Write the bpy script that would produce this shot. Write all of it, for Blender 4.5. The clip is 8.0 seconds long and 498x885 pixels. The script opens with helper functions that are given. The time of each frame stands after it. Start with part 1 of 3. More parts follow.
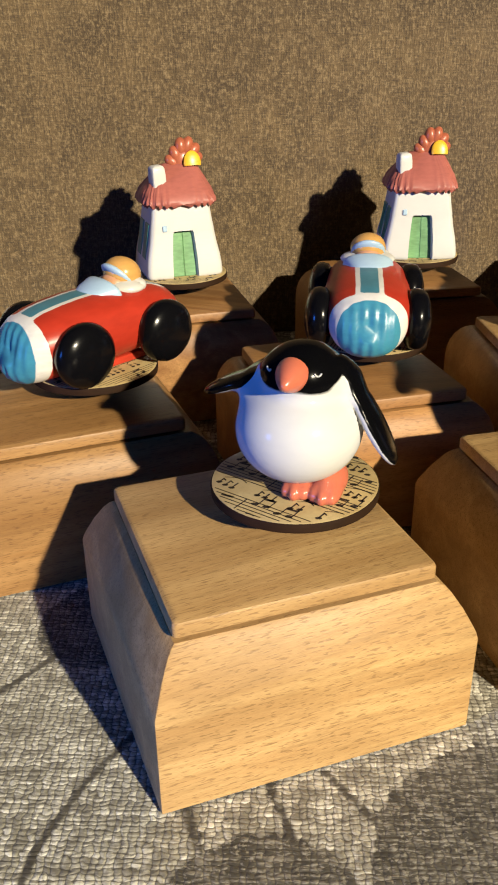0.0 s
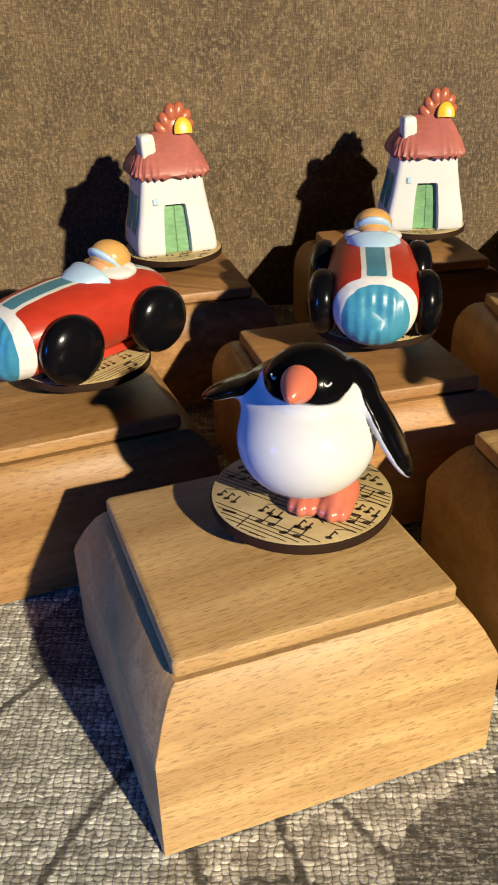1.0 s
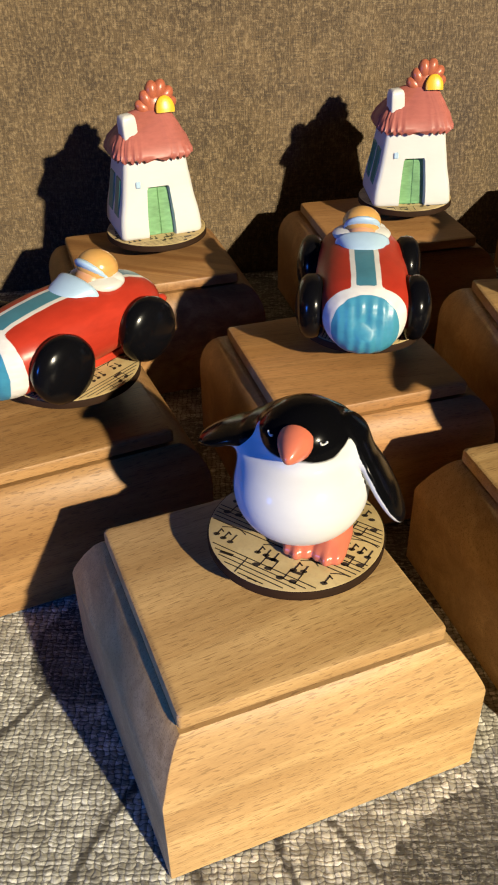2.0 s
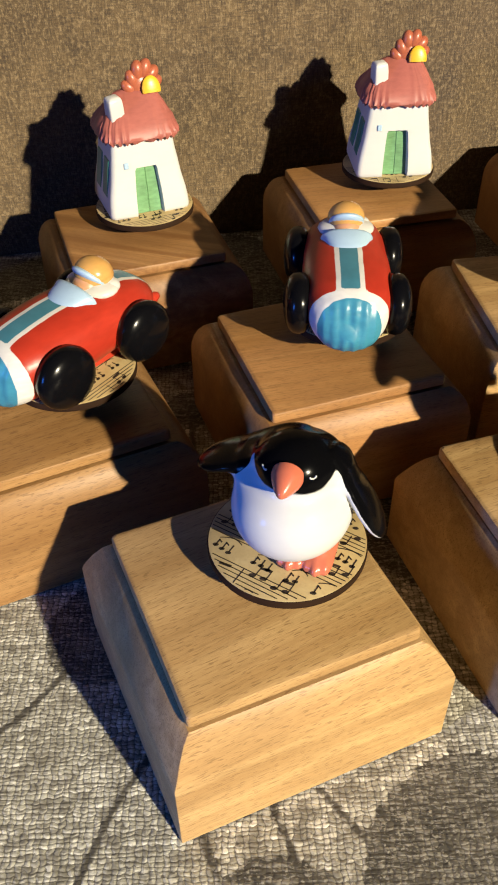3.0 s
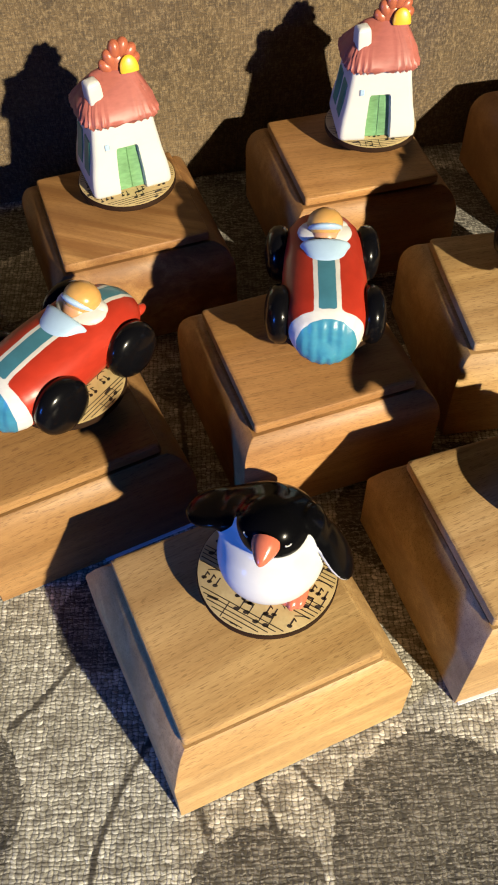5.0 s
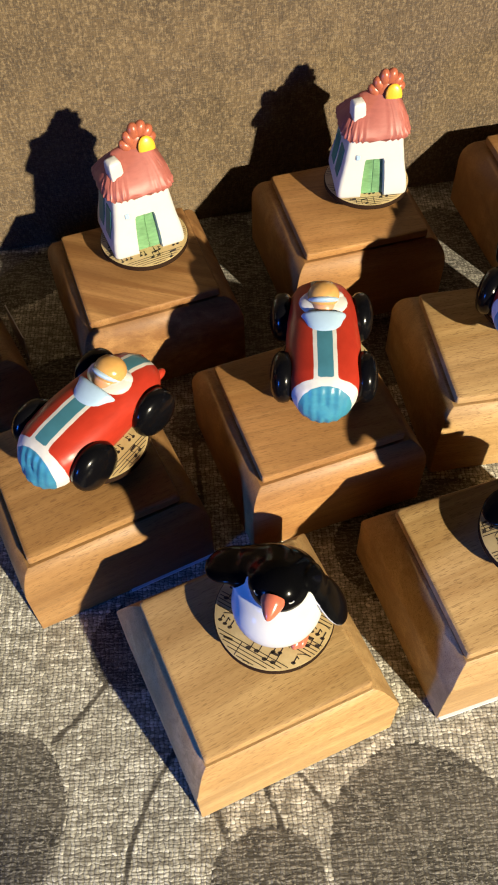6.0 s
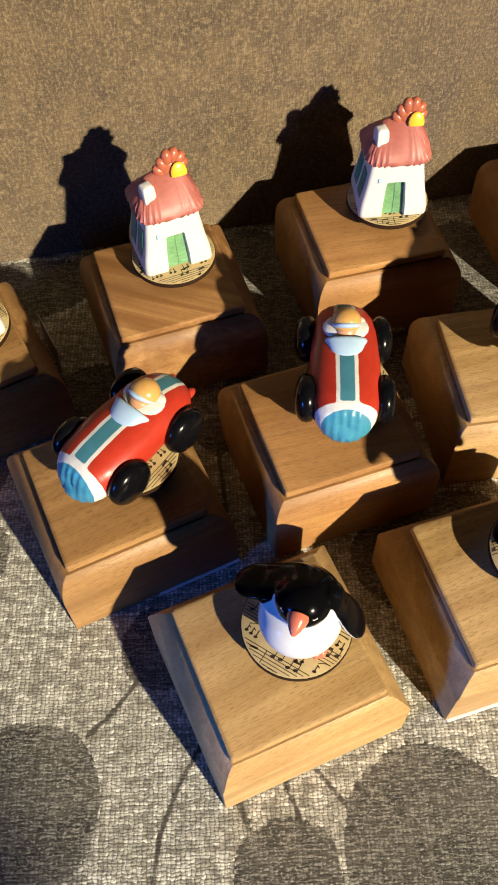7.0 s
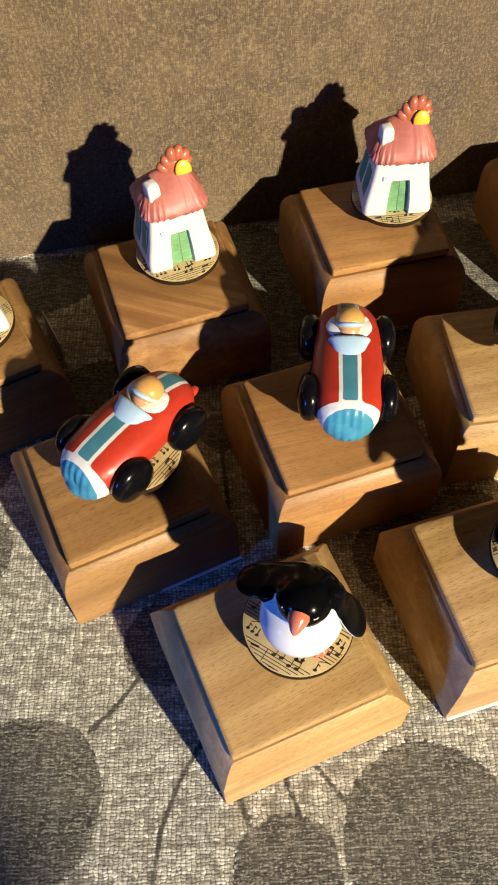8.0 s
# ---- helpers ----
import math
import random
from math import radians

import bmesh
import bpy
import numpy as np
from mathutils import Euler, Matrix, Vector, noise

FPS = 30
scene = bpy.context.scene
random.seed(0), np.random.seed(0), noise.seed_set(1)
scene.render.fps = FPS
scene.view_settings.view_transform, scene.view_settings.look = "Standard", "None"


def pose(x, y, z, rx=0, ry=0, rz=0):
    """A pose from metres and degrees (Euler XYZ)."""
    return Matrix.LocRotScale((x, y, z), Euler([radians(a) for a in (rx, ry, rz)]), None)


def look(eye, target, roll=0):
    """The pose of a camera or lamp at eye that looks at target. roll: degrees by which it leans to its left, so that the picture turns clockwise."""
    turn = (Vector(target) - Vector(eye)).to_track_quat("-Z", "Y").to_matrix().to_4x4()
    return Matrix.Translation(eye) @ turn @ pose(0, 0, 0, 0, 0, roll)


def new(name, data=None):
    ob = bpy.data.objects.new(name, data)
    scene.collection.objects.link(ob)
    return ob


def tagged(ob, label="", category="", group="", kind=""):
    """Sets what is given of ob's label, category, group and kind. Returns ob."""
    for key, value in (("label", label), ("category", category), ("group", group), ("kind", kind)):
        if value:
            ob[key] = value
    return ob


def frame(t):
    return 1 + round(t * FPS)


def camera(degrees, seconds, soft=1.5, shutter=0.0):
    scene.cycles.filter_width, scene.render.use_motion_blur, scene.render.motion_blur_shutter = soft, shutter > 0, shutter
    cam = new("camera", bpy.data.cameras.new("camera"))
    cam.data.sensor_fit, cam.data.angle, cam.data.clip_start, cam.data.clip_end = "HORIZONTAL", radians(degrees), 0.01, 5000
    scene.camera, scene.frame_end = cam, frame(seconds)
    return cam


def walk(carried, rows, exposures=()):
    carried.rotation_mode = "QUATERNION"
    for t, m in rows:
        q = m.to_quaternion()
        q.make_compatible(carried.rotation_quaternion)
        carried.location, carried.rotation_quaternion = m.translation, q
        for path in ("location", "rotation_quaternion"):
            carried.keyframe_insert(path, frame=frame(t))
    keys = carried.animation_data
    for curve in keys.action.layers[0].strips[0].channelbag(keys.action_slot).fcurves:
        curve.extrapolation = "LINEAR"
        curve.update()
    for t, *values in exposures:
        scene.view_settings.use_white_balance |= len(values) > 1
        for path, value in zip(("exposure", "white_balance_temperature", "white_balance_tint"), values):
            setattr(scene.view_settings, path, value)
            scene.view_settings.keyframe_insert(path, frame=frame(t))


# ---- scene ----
import itertools

cam = camera(32.76, 8.0, soft=1.9)
PATH = [
    (0, (-0.0236, 0.0013, 0.1697), (0.2842, 1.7633, -0.7251), -0.69),
    (0.5, (-0.0224, 0.0106, 0.1699), (0.2835, 1.7554, -0.7585), -1.05),
    (1, (-0.0215, 0.0232, 0.1735), (0.2888, 1.7347, -0.8137), -1.30),
    (2.5, (-0.0235, 0.0400, 0.2210), (0.3227, 1.5644, -1.0266), -0.86),
    (3, (-0.0243, 0.0418, 0.2381), (0.3189, 1.4915, -1.0963), -0.90),
    (3.5, (-0.0244, 0.0453, 0.2506), (0.3020, 1.4159, -1.1689), -0.98),
    (4, (-0.0221, 0.0535, 0.2665), (0.3059, 1.3576, -1.2140), -0.73),
    (4.5, (-0.0174, 0.0650, 0.2781), (0.2991, 1.2915, -1.2697), -0.53),
    (5.8, (-0.0114, 0.0717, 0.3433), (0.2472, 1.1894, -1.2949), -2.32),
    (6, (-0.0133, 0.0726, 0.3542), (0.2465, 1.1794, -1.2913), -2.16),
    (6.5, (-0.0195, 0.0743, 0.3713), (0.2271, 1.1585, -1.2911), -1.97),
    (7, (-0.0199, 0.0788, 0.3838), (0.2118, 1.1359, -1.2982), -1.96),
    (7.5, (-0.0192, 0.0804, 0.3866), (0.2097, 1.1297, -1.3005), -1.70),
    (8, (-0.0189, 0.0803, 0.3863), (0.1999, 1.1246, -1.3054), -2.04),
]
walk(cam, [(t, look(eye, target, roll)) for t, eye, target, roll in PATH], [(0, 0.64), (3.0, 0.77), (8.0, 0.98)])


# ---- world, sun, window light ----
SUN_AZ, SUN_EL = 23.0, 23.5      # degrees: how far the light travels to the left of +y, and its height
world = bpy.data.worlds.new("sky")
scene.world = world
world.use_nodes = True
wn = world.node_tree.nodes
sky = wn.new("ShaderNodeTexSky")
sky.sky_type = "NISHITA"
sky.sun_disc = False
sky.sun_elevation = radians(SUN_EL)
sky.sun_rotation = radians(180 - SUN_AZ)
world.node_tree.links.new(sky.outputs[0], wn["Background"].inputs[0])
wn["Background"].inputs[1].default_value = 0.003

way = Vector((-math.sin(radians(SUN_AZ)) * math.cos(radians(SUN_EL)), math.cos(radians(SUN_AZ)) * math.cos(radians(SUN_EL)), -math.sin(radians(SUN_EL))))
sun = new("sun", bpy.data.lights.new("sun", "SUN"))
sun.data.energy, sun.data.angle, sun.data.color = 5.0, radians(1.3), (1.0, 0.888, 0.655)
sun.matrix_world = look(Vector((0, 0, 1)) - 2 * way, Vector((0, 0, 1)))

ROOM_FRONT = -2.0                # the unseen wall behind the camera; its window is sized to limit the sun
sky_lamp = new("window_light", bpy.data.lights.new("window_light", "AREA"))
sky_lamp.data.shape, sky_lamp.data.size, sky_lamp.data.size_y = "RECTANGLE", 0.3, 0.45
sky_lamp.data.energy, sky_lamp.data.color = 27.0, (0.03, 0.20, 1.0)
sky_lamp.matrix_world = look((-2.30, -0.76, 0.46), (0.0, 0.18, 0.05))


# ---- materials ----
def material(name):
    m = bpy.data.materials.new(name)
    m.use_nodes = True
    return m, m.node_tree, m.node_tree.nodes["Principled BSDF"]


def node(tree, kind, **inputs):
    n = tree.nodes.new(kind)
    for key, value in inputs.items():
        n.inputs[key.replace("_", " ")].default_value = value
    return n


def math_node(tree, op, a, b=None, clamp=False):
    n = tree.nodes.new("ShaderNodeMath")
    n.operation, n.use_clamp = op, clamp
    for i, v in enumerate((a, b)):
        if v is None:
            continue
        if isinstance(v, (int, float)):
            n.inputs[i].default_value = v
        else:
            tree.links.new(v, n.inputs[i])
    return n.outputs[0]


def mix(tree, fac, a, b):
    n = tree.nodes.new("ShaderNodeMix")
    n.data_type = "RGBA"
    for i, v in ((0, fac), (6, a), (7, b)):
        if isinstance(v, tuple):
            n.inputs[i].default_value = (*v, 1) if len(v) == 3 else v
        elif isinstance(v, (int, float)):
            n.inputs[i].default_value = v
        else:
            tree.links.new(v, n.inputs[i])
    return n.outputs[2]


def ramp(tree, value, lo, hi):
    n = tree.nodes.new("ShaderNodeMapRange")
    n.inputs[1].default_value, n.inputs[2].default_value = lo, hi
    tree.links.new(value, n.inputs[0])
    return n.outputs[0]


def coords(tree, scale=(1, 1, 1), turn=(0, 0, 0), jitter=False):
    tc = tree.nodes.new("ShaderNodeTexCoord")
    out = tc.outputs["Object"]
    if jitter:
        info = tree.nodes.new("ShaderNodeObjectInfo")
        add = tree.nodes.new("ShaderNodeVectorMath")
        add.operation = "ADD"
        tree.links.new(out, add.inputs[0])
        tree.links.new(info.outputs["Random"], add.inputs[1])
        out = add.outputs[0]
    for socket, value in (("Rotation", [radians(a) for a in turn]), ("Scale", scale)):      # turned first, then stretched
        mp = tree.nodes.new("ShaderNodeMapping")
        mp.inputs[socket].default_value = value
        tree.links.new(out, mp.inputs["Vector"])
        out = mp.outputs[0]
    return out


def noise_tex(tree, vector, scale, detail=3.0, rough=0.55, distortion=0.0):
    n = tree.nodes.new("ShaderNodeTexNoise")
    n.inputs["Scale"].default_value, n.inputs["Detail"].default_value = scale, detail
    n.inputs["Roughness"].default_value, n.inputs["Distortion"].default_value = rough, distortion
    tree.links.new(vector, n.inputs["Vector"])
    return n.outputs["Fac"]


def bump(tree, bsdf, height, strength, distance):
    n = tree.nodes.new("ShaderNodeBump")
    n.inputs["Strength"].default_value, n.inputs["Distance"].default_value = strength, distance
    tree.links.new(height, n.inputs["Height"])
    tree.links.new(n.outputs[0], bsdf.inputs["Normal"])


def wood(name, pale, deep, fleck, turn=0.0, figure=0.5, pores=0.6):
    """Steamed beech: soft growth bands, and short dark pore dashes along the grain."""
    m, t, b = material(name)
    band = noise_tex(t, coords(t, (6, 130, 130), (0, 0, turn), True), 1.0, 4.0, 0.6, 0.8)
    cloud = noise_tex(t, coords(t, (18, 30, 30), (0, 0, turn), True), 1.0, 2.0)
    dash = noise_tex(t, coords(t, (300, 2300, 2300), (0, 0, turn), True), 1.0, 1.5, 0.45)
    fine = noise_tex(t, coords(t, (330, 4200, 4200), (0, 0, turn), True), 1.0, 2.0)
    colour = mix(t, ramp(t, band, 0.38, 0.62), pale, deep)
    streak = noise_tex(t, coords(t, (4, 45, 45), (0, 0, turn), True), 1.0, 3.0, 0.6, 1.2)
    colour = mix(t, math_node(t, "MULTIPLY", ramp(t, streak, 0.42, 0.70), figure), colour, tuple(0.66 * c for c in deep))
    colour = mix(t, math_node(t, "MULTIPLY", ramp(t, cloud, 0.35, 0.7), figure), colour, tuple(0.72 * c for c in deep))
    colour = mix(t, math_node(t, "MULTIPLY", ramp(t, dash, 0.575, 0.655), pores), colour, fleck)
    colour = mix(t, math_node(t, "MULTIPLY", ramp(t, fine, 0.45, 0.75), 0.26), colour, fleck)
    line = noise_tex(t, coords(t, (14, 760, 760), (0, 0, turn), True), 1.0, 3.0, 0.6, 0.3)
    colour = mix(t, math_node(t, "MULTIPLY", ramp(t, line, 0.50, 0.72), 0.38), colour, tuple(0.5 * c for c in deep))
    t.links.new(colour, b.inputs["Base Color"])
    rough = t.nodes.new("ShaderNodeMapRange")
    rough.inputs[3].default_value, rough.inputs[4].default_value = 0.38, 0.56
    t.links.new(cloud, rough.inputs[0])
    t.links.new(rough.outputs[0], b.inputs["Roughness"])
    b.inputs["Specular IOR Level"].default_value = 0.32
    bump(t, b, math_node(t, "SUBTRACT", fine, ramp(t, dash, 0.6, 0.72)), 0.12, 0.0004)
    return m


beech_pale = wood("pale_beech", (0.56, 0.365, 0.160), (0.41, 0.244, 0.097), (0.145, 0.075, 0.030), -5.0, 0.5, 0.5)
beech_warm = wood("warm_beech", (0.385, 0.218, 0.084), (0.285, 0.146, 0.050), (0.095, 0.042, 0.015), -3.0, 0.65, 0.5)
beech_red = wood("red_beech", (0.460, 0.246, 0.090), (0.335, 0.160, 0.054), (0.090, 0.038, 0.013), 6.0, 0.75, 0.35)
beech_swirl = wood("swirled_beech", (0.440, 0.242, 0.092), (0.240, 0.110, 0.037), (0.102, 0.0448, 0.016), 36.0, 0.8, 0.3)


def paint(name, colour, rough=0.3, vary=0.14, coat=0.0, grain=0.00012, gloss=0.4):
    """Hand-brushed glossy paint: faint streaks and unevenness."""
    m, t, b = material(name)
    streak = noise_tex(t, coords(t, (260, 260, 900), (0, 0, 0), True), 1.0, 3.0)
    soft = noise_tex(t, coords(t, (90, 90, 90), (0, 0, 0), True), 1.0, 2.0)
    f = math_node(t, "MULTIPLY", math_node(t, "ADD", ramp(t, streak, 0.35, 0.7), ramp(t, soft, 0.35, 0.7)), vary)
    t.links.new(mix(t, f, colour, tuple(0.55 * c for c in colour)), b.inputs["Base Color"])
    b.inputs["Roughness"].default_value, b.inputs["Coat Weight"].default_value = rough, coat
    b.inputs["Coat Roughness"].default_value = 0.12
    b.inputs["Specular IOR Level"].default_value = gloss
    bump(t, b, math_node(t, "ADD", soft, math_node(t, "MULTIPLY", streak, 0.3)), 0.25, grain * 4)
    return m


black_gloss = paint("black_gloss_paint", (0.003, 0.003, 0.004), 0.19, 0.1, 0.0, 0.00006, 0.17)
orange_gloss = paint("coral_orange_paint", (0.484, 0.129, 0.0741), 0.25, 0.12)
white_gloss = paint("white_paint", (0.51, 0.505, 0.49), 0.32, 0.05)
blue_white = paint("pale_blue_paint", (0.328, 0.452, 0.577), 0.3, 0.12)
green_paint = paint("leaf_green_paint", (0.156, 0.328, 0.156), 0.35, 0.55)
teal_dark = paint("dark_green_paint", (0.06, 0.235, 0.155), 0.35, 0.4)
roof_red = paint("brick_red_paint", (0.34, 0.105, 0.085), 0.42, 0.3, gloss=0.25)
petal_red = paint("rust_orange_paint", (0.351, 0.0975, 0.0507), 0.33, 0.2)
yellow_paint = paint("yellow_paint", (0.663, 0.39, 0.0273), 0.35, 0.1)
helmet_orange = paint("amber_helmet_paint", (0.515, 0.281, 0.0858), 0.25, 0.2)
skin_paint = paint("peach_paint", (0.484, 0.25, 0.14), 0.35, 0.15)
red_gloss = paint("red_paint", (0.406, 0.0351, 0.0172), 0.3, 0.25)


def masked_paint(name, layers, rough, coat=0.0, worn=0.2, gloss=0.5):
    """Paint zones on one cast body: a ground colour, then a colour wherever the named distance field is above zero."""
    m, t, b = material(name)
    soft = noise_tex(t, coords(t, (140, 140, 420), (0, 0, 0), True), 1.0, 3.0)
    colour = layers[0][1]
    for field, c in layers[1:]:
        at = t.nodes.new("ShaderNodeAttribute")
        at.attribute_name = field
        wob = math_node(t, "ADD", at.outputs["Fac"], math_node(t, "MULTIPLY", math_node(t, "SUBTRACT", soft, 0.5), 0.0006))
        colour = mix(t, ramp(t, wob, -0.00012, 0.00012), colour, c)
    n = t.nodes.new("ShaderNodeMix")
    n.data_type, n.blend_type = "RGBA", "MULTIPLY"
    n.inputs[0].default_value = 1.0
    t.links.new(colour, n.inputs[6])
    shade = t.nodes.new("ShaderNodeMapRange")
    shade.inputs[1].default_value, shade.inputs[2].default_value = 0.3, 0.7
    shade.inputs[3].default_value, shade.inputs[4].default_value = 1.0 - worn, 1.0 + 0.3 * worn
    t.links.new(soft, shade.inputs[0])
    t.links.new(shade.outputs[0], n.inputs[7])
    t.links.new(n.outputs[2], b.inputs["Base Color"])
    b.inputs["Roughness"].default_value, b.inputs["Coat Weight"].default_value = rough, coat
    b.inputs["Coat Roughness"].default_value = 0.12
    b.inputs["Specular IOR Level"].default_value = gloss
    bump(t, b, soft, worn, 0.0006)
    return m


penguin_paint = masked_paint("black_and_white_paint", [("", (0.51, 0.51, 0.505)), ("black", (0.0022, 0.0022, 0.0028))], 0.17, 0.0, 0.03, 0.075)
car_paint = masked_paint("red_white_teal_paint", [("", (0.35, 0.0274, 0.0137)), ("white", (0.593, 0.578, 0.547)), ("teal", (0.050, 0.175, 0.235)), ("nose", (0.0418, 0.205, 0.304))], 0.34, 0.0, 0.14, 0.3)


def disc_paper():
    m, t, b = material("aged_paper")
    cloud = noise_tex(t, coords(t, (110, 110, 110), (0, 0, 0), True), 1.0, 4.0)
    fibre = noise_tex(t, coords(t, (900, 900, 900), (0, 0, 0), True), 1.0, 2.0)
    c = mix(t, ramp(t, cloud, 0.35, 0.7), (0.461, 0.353, 0.173), (0.36, 0.259, 0.112))
    c = mix(t, math_node(t, "MULTIPLY", ramp(t, fibre, 0.5, 0.8), 0.25), c, (0.216, 0.158, 0.0792))
    t.links.new(c, b.inputs["Base Color"])
    b.inputs["Roughness"].default_value = 0.5
    bump(t, b, fibre, 0.1, 0.0002)
    return m


paper = disc_paper()
ink = paint("brown_black_ink", (0.035, 0.025, 0.018), 0.6, 0.2)
burnt_edge = paint("burnt_plywood_edge", (0.024, 0.011, 0.005), 0.7, 0.4, gloss=0.12)
felt_white = paint("white_card", (0.72, 0.74, 0.78), 0.8, 0.1)


def weave(t, pitch, turn, wobble):
    """Height of a plain weave (threads over and under one another), 0 to 1, and a value per thread."""
    v = coords(t, (1, 1, 1), (0, 0, turn))
    wob = t.nodes.new("ShaderNodeTexNoise")
    wob.inputs["Scale"].default_value, wob.inputs["Detail"].default_value = 330, 3
    t.links.new(v, wob.inputs["Vector"])
    off = t.nodes.new("ShaderNodeVectorMath")
    off.operation = "MULTIPLY_ADD"
    t.links.new(wob.outputs["Color"], off.inputs[0])
    off.inputs[1].default_value = (wobble,) * 3
    t.links.new(v, off.inputs[2])
    sep = t.nodes.new("ShaderNodeSeparateXYZ")
    t.links.new(off.outputs[0], sep.inputs[0])
    x = math_node(t, "DIVIDE", sep.outputs[0], pitch)
    y = math_node(t, "DIVIDE", sep.outputs[1], pitch * 0.72)
    fx, fy = math_node(t, "FLOOR", x), math_node(t, "FLOOR", y)
    odd = math_node(t, "FLOORED_MODULO", math_node(t, "ADD", fx, fy), 2.0)
    sx = math_node(t, "ABSOLUTE", math_node(t, "SINE", math_node(t, "MULTIPLY", x, math.pi)))
    sy = math_node(t, "ABSOLUTE", math_node(t, "SINE", math_node(t, "MULTIPLY", y, math.pi)))
    up = math_node(t, "MULTIPLY", math_node(t, "POWER", sx, 0.55), math_node(t, "ADD", math_node(t, "MULTIPLY", sy, 0.6), 0.4))
    across = math_node(t, "MULTIPLY", math_node(t, "POWER", sy, 0.55), math_node(t, "ADD", math_node(t, "MULTIPLY", sx, 0.6), 0.4))
    h = math_node(t, "ADD", math_node(t, "MULTIPLY", up, odd), math_node(t, "MULTIPLY", across, math_node(t, "SUBTRACT", 1.0, odd)))
    comb = t.nodes.new("ShaderNodeCombineXYZ")
    t.links.new(math_node(t, "MULTIPLY", fx, odd), comb.inputs[0])
    t.links.new(math_node(t, "MULTIPLY", fy, math_node(t, "SUBTRACT", 1.0, odd)), comb.inputs[1])
    t.links.new(odd, comb.inputs[2])
    wn_ = t.nodes.new("ShaderNodeTexWhiteNoise")
    t.links.new(comb.outputs[0], wn_.inputs["Vector"])
    return h, wn_.outputs["Value"], v


def linen():
    """Coarse printed linen: uneven light yarn with slubs, and a grey-brown leaf print that the raised yarn wears
    through. The print colour also paints shade behind the boxes.
    """
    m, t, b = material("printed_linen")
    h, thread, v = weave(t, 0.00200, 12.0, 0.0029)
    slub = noise_tex(t, coords(t, (190, 820, 500), (0, 0, 12)), 1.0, 3.0, 0.6)
    slub_up = noise_tex(t, coords(t, (1050, 190, 500), (0, 0, 12)), 1.0, 2.0, 0.6)
    cloud = noise_tex(t, coords(t, (38, 38, 38)), 1.0, 3.0)
    speck = noise_tex(t, coords(t, (640, 900, 700), (0, 0, 12)), 1.0, 2.0)
    light = mix(t, thread, (0.84, 0.81, 0.70), (0.40, 0.38, 0.305))
    blotch = noise_tex(t, coords(t, (150, 210, 180), (0, 0, 12)), 1.0, 4.0, 0.65, 0.4)
    light = mix(t, math_node(t, "MULTIPLY", ramp(t, blotch, 0.46, 0.62), 0.80), light, (0.14, 0.125, 0.092))
    light = mix(t, math_node(t, "MULTIPLY", ramp(t, slub, 0.46, 0.64), 0.75), light, (0.161, 0.146, 0.115))
    light = mix(t, math_node(t, "MULTIPLY", ramp(t, slub_up, 0.52, 0.68), 0.6), light, (0.186, 0.167, 0.13))
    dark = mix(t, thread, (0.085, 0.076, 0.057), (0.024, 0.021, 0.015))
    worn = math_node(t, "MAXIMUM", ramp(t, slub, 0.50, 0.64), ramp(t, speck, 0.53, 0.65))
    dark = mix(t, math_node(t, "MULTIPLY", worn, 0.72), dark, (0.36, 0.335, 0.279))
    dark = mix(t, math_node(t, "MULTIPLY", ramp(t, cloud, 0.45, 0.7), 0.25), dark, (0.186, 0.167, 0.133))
    # Mask of the leaf print and of the shade painted behind the boxes.
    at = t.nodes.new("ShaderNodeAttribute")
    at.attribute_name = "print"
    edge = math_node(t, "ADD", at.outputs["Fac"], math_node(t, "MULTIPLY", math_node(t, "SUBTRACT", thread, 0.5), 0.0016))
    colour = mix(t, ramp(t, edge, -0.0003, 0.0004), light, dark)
    stem = t.nodes.new("ShaderNodeAttribute")
    stem.attribute_name = "stem"
    colour = mix(t, math_node(t, "MULTIPLY", ramp(t, stem.outputs["Fac"], -0.0004, 0.0005), 0.86), colour, (0.045, 0.038, 0.027))
    gap = math_node(t, "SUBTRACT", 1.0, ramp(t, h, 0.16, 0.58))
    colour = mix(t, math_node(t, "MULTIPLY", gap, 0.88), colour, (0.045, 0.038, 0.028))
    colour = mix(t, math_node(t, "MULTIPLY", ramp(t, cloud, 0.4, 0.75), 0.16), colour, (0.22, 0.19, 0.145))
    t.links.new(colour, b.inputs["Base Color"])
    b.inputs["Roughness"].default_value = 0.9
    b.inputs["Sheen Weight"].default_value = 0.1
    bump(t, b, math_node(t, "ADD", h, math_node(t, "MULTIPLY", slub, 0.9)), 0.42, 0.0005)
    return m


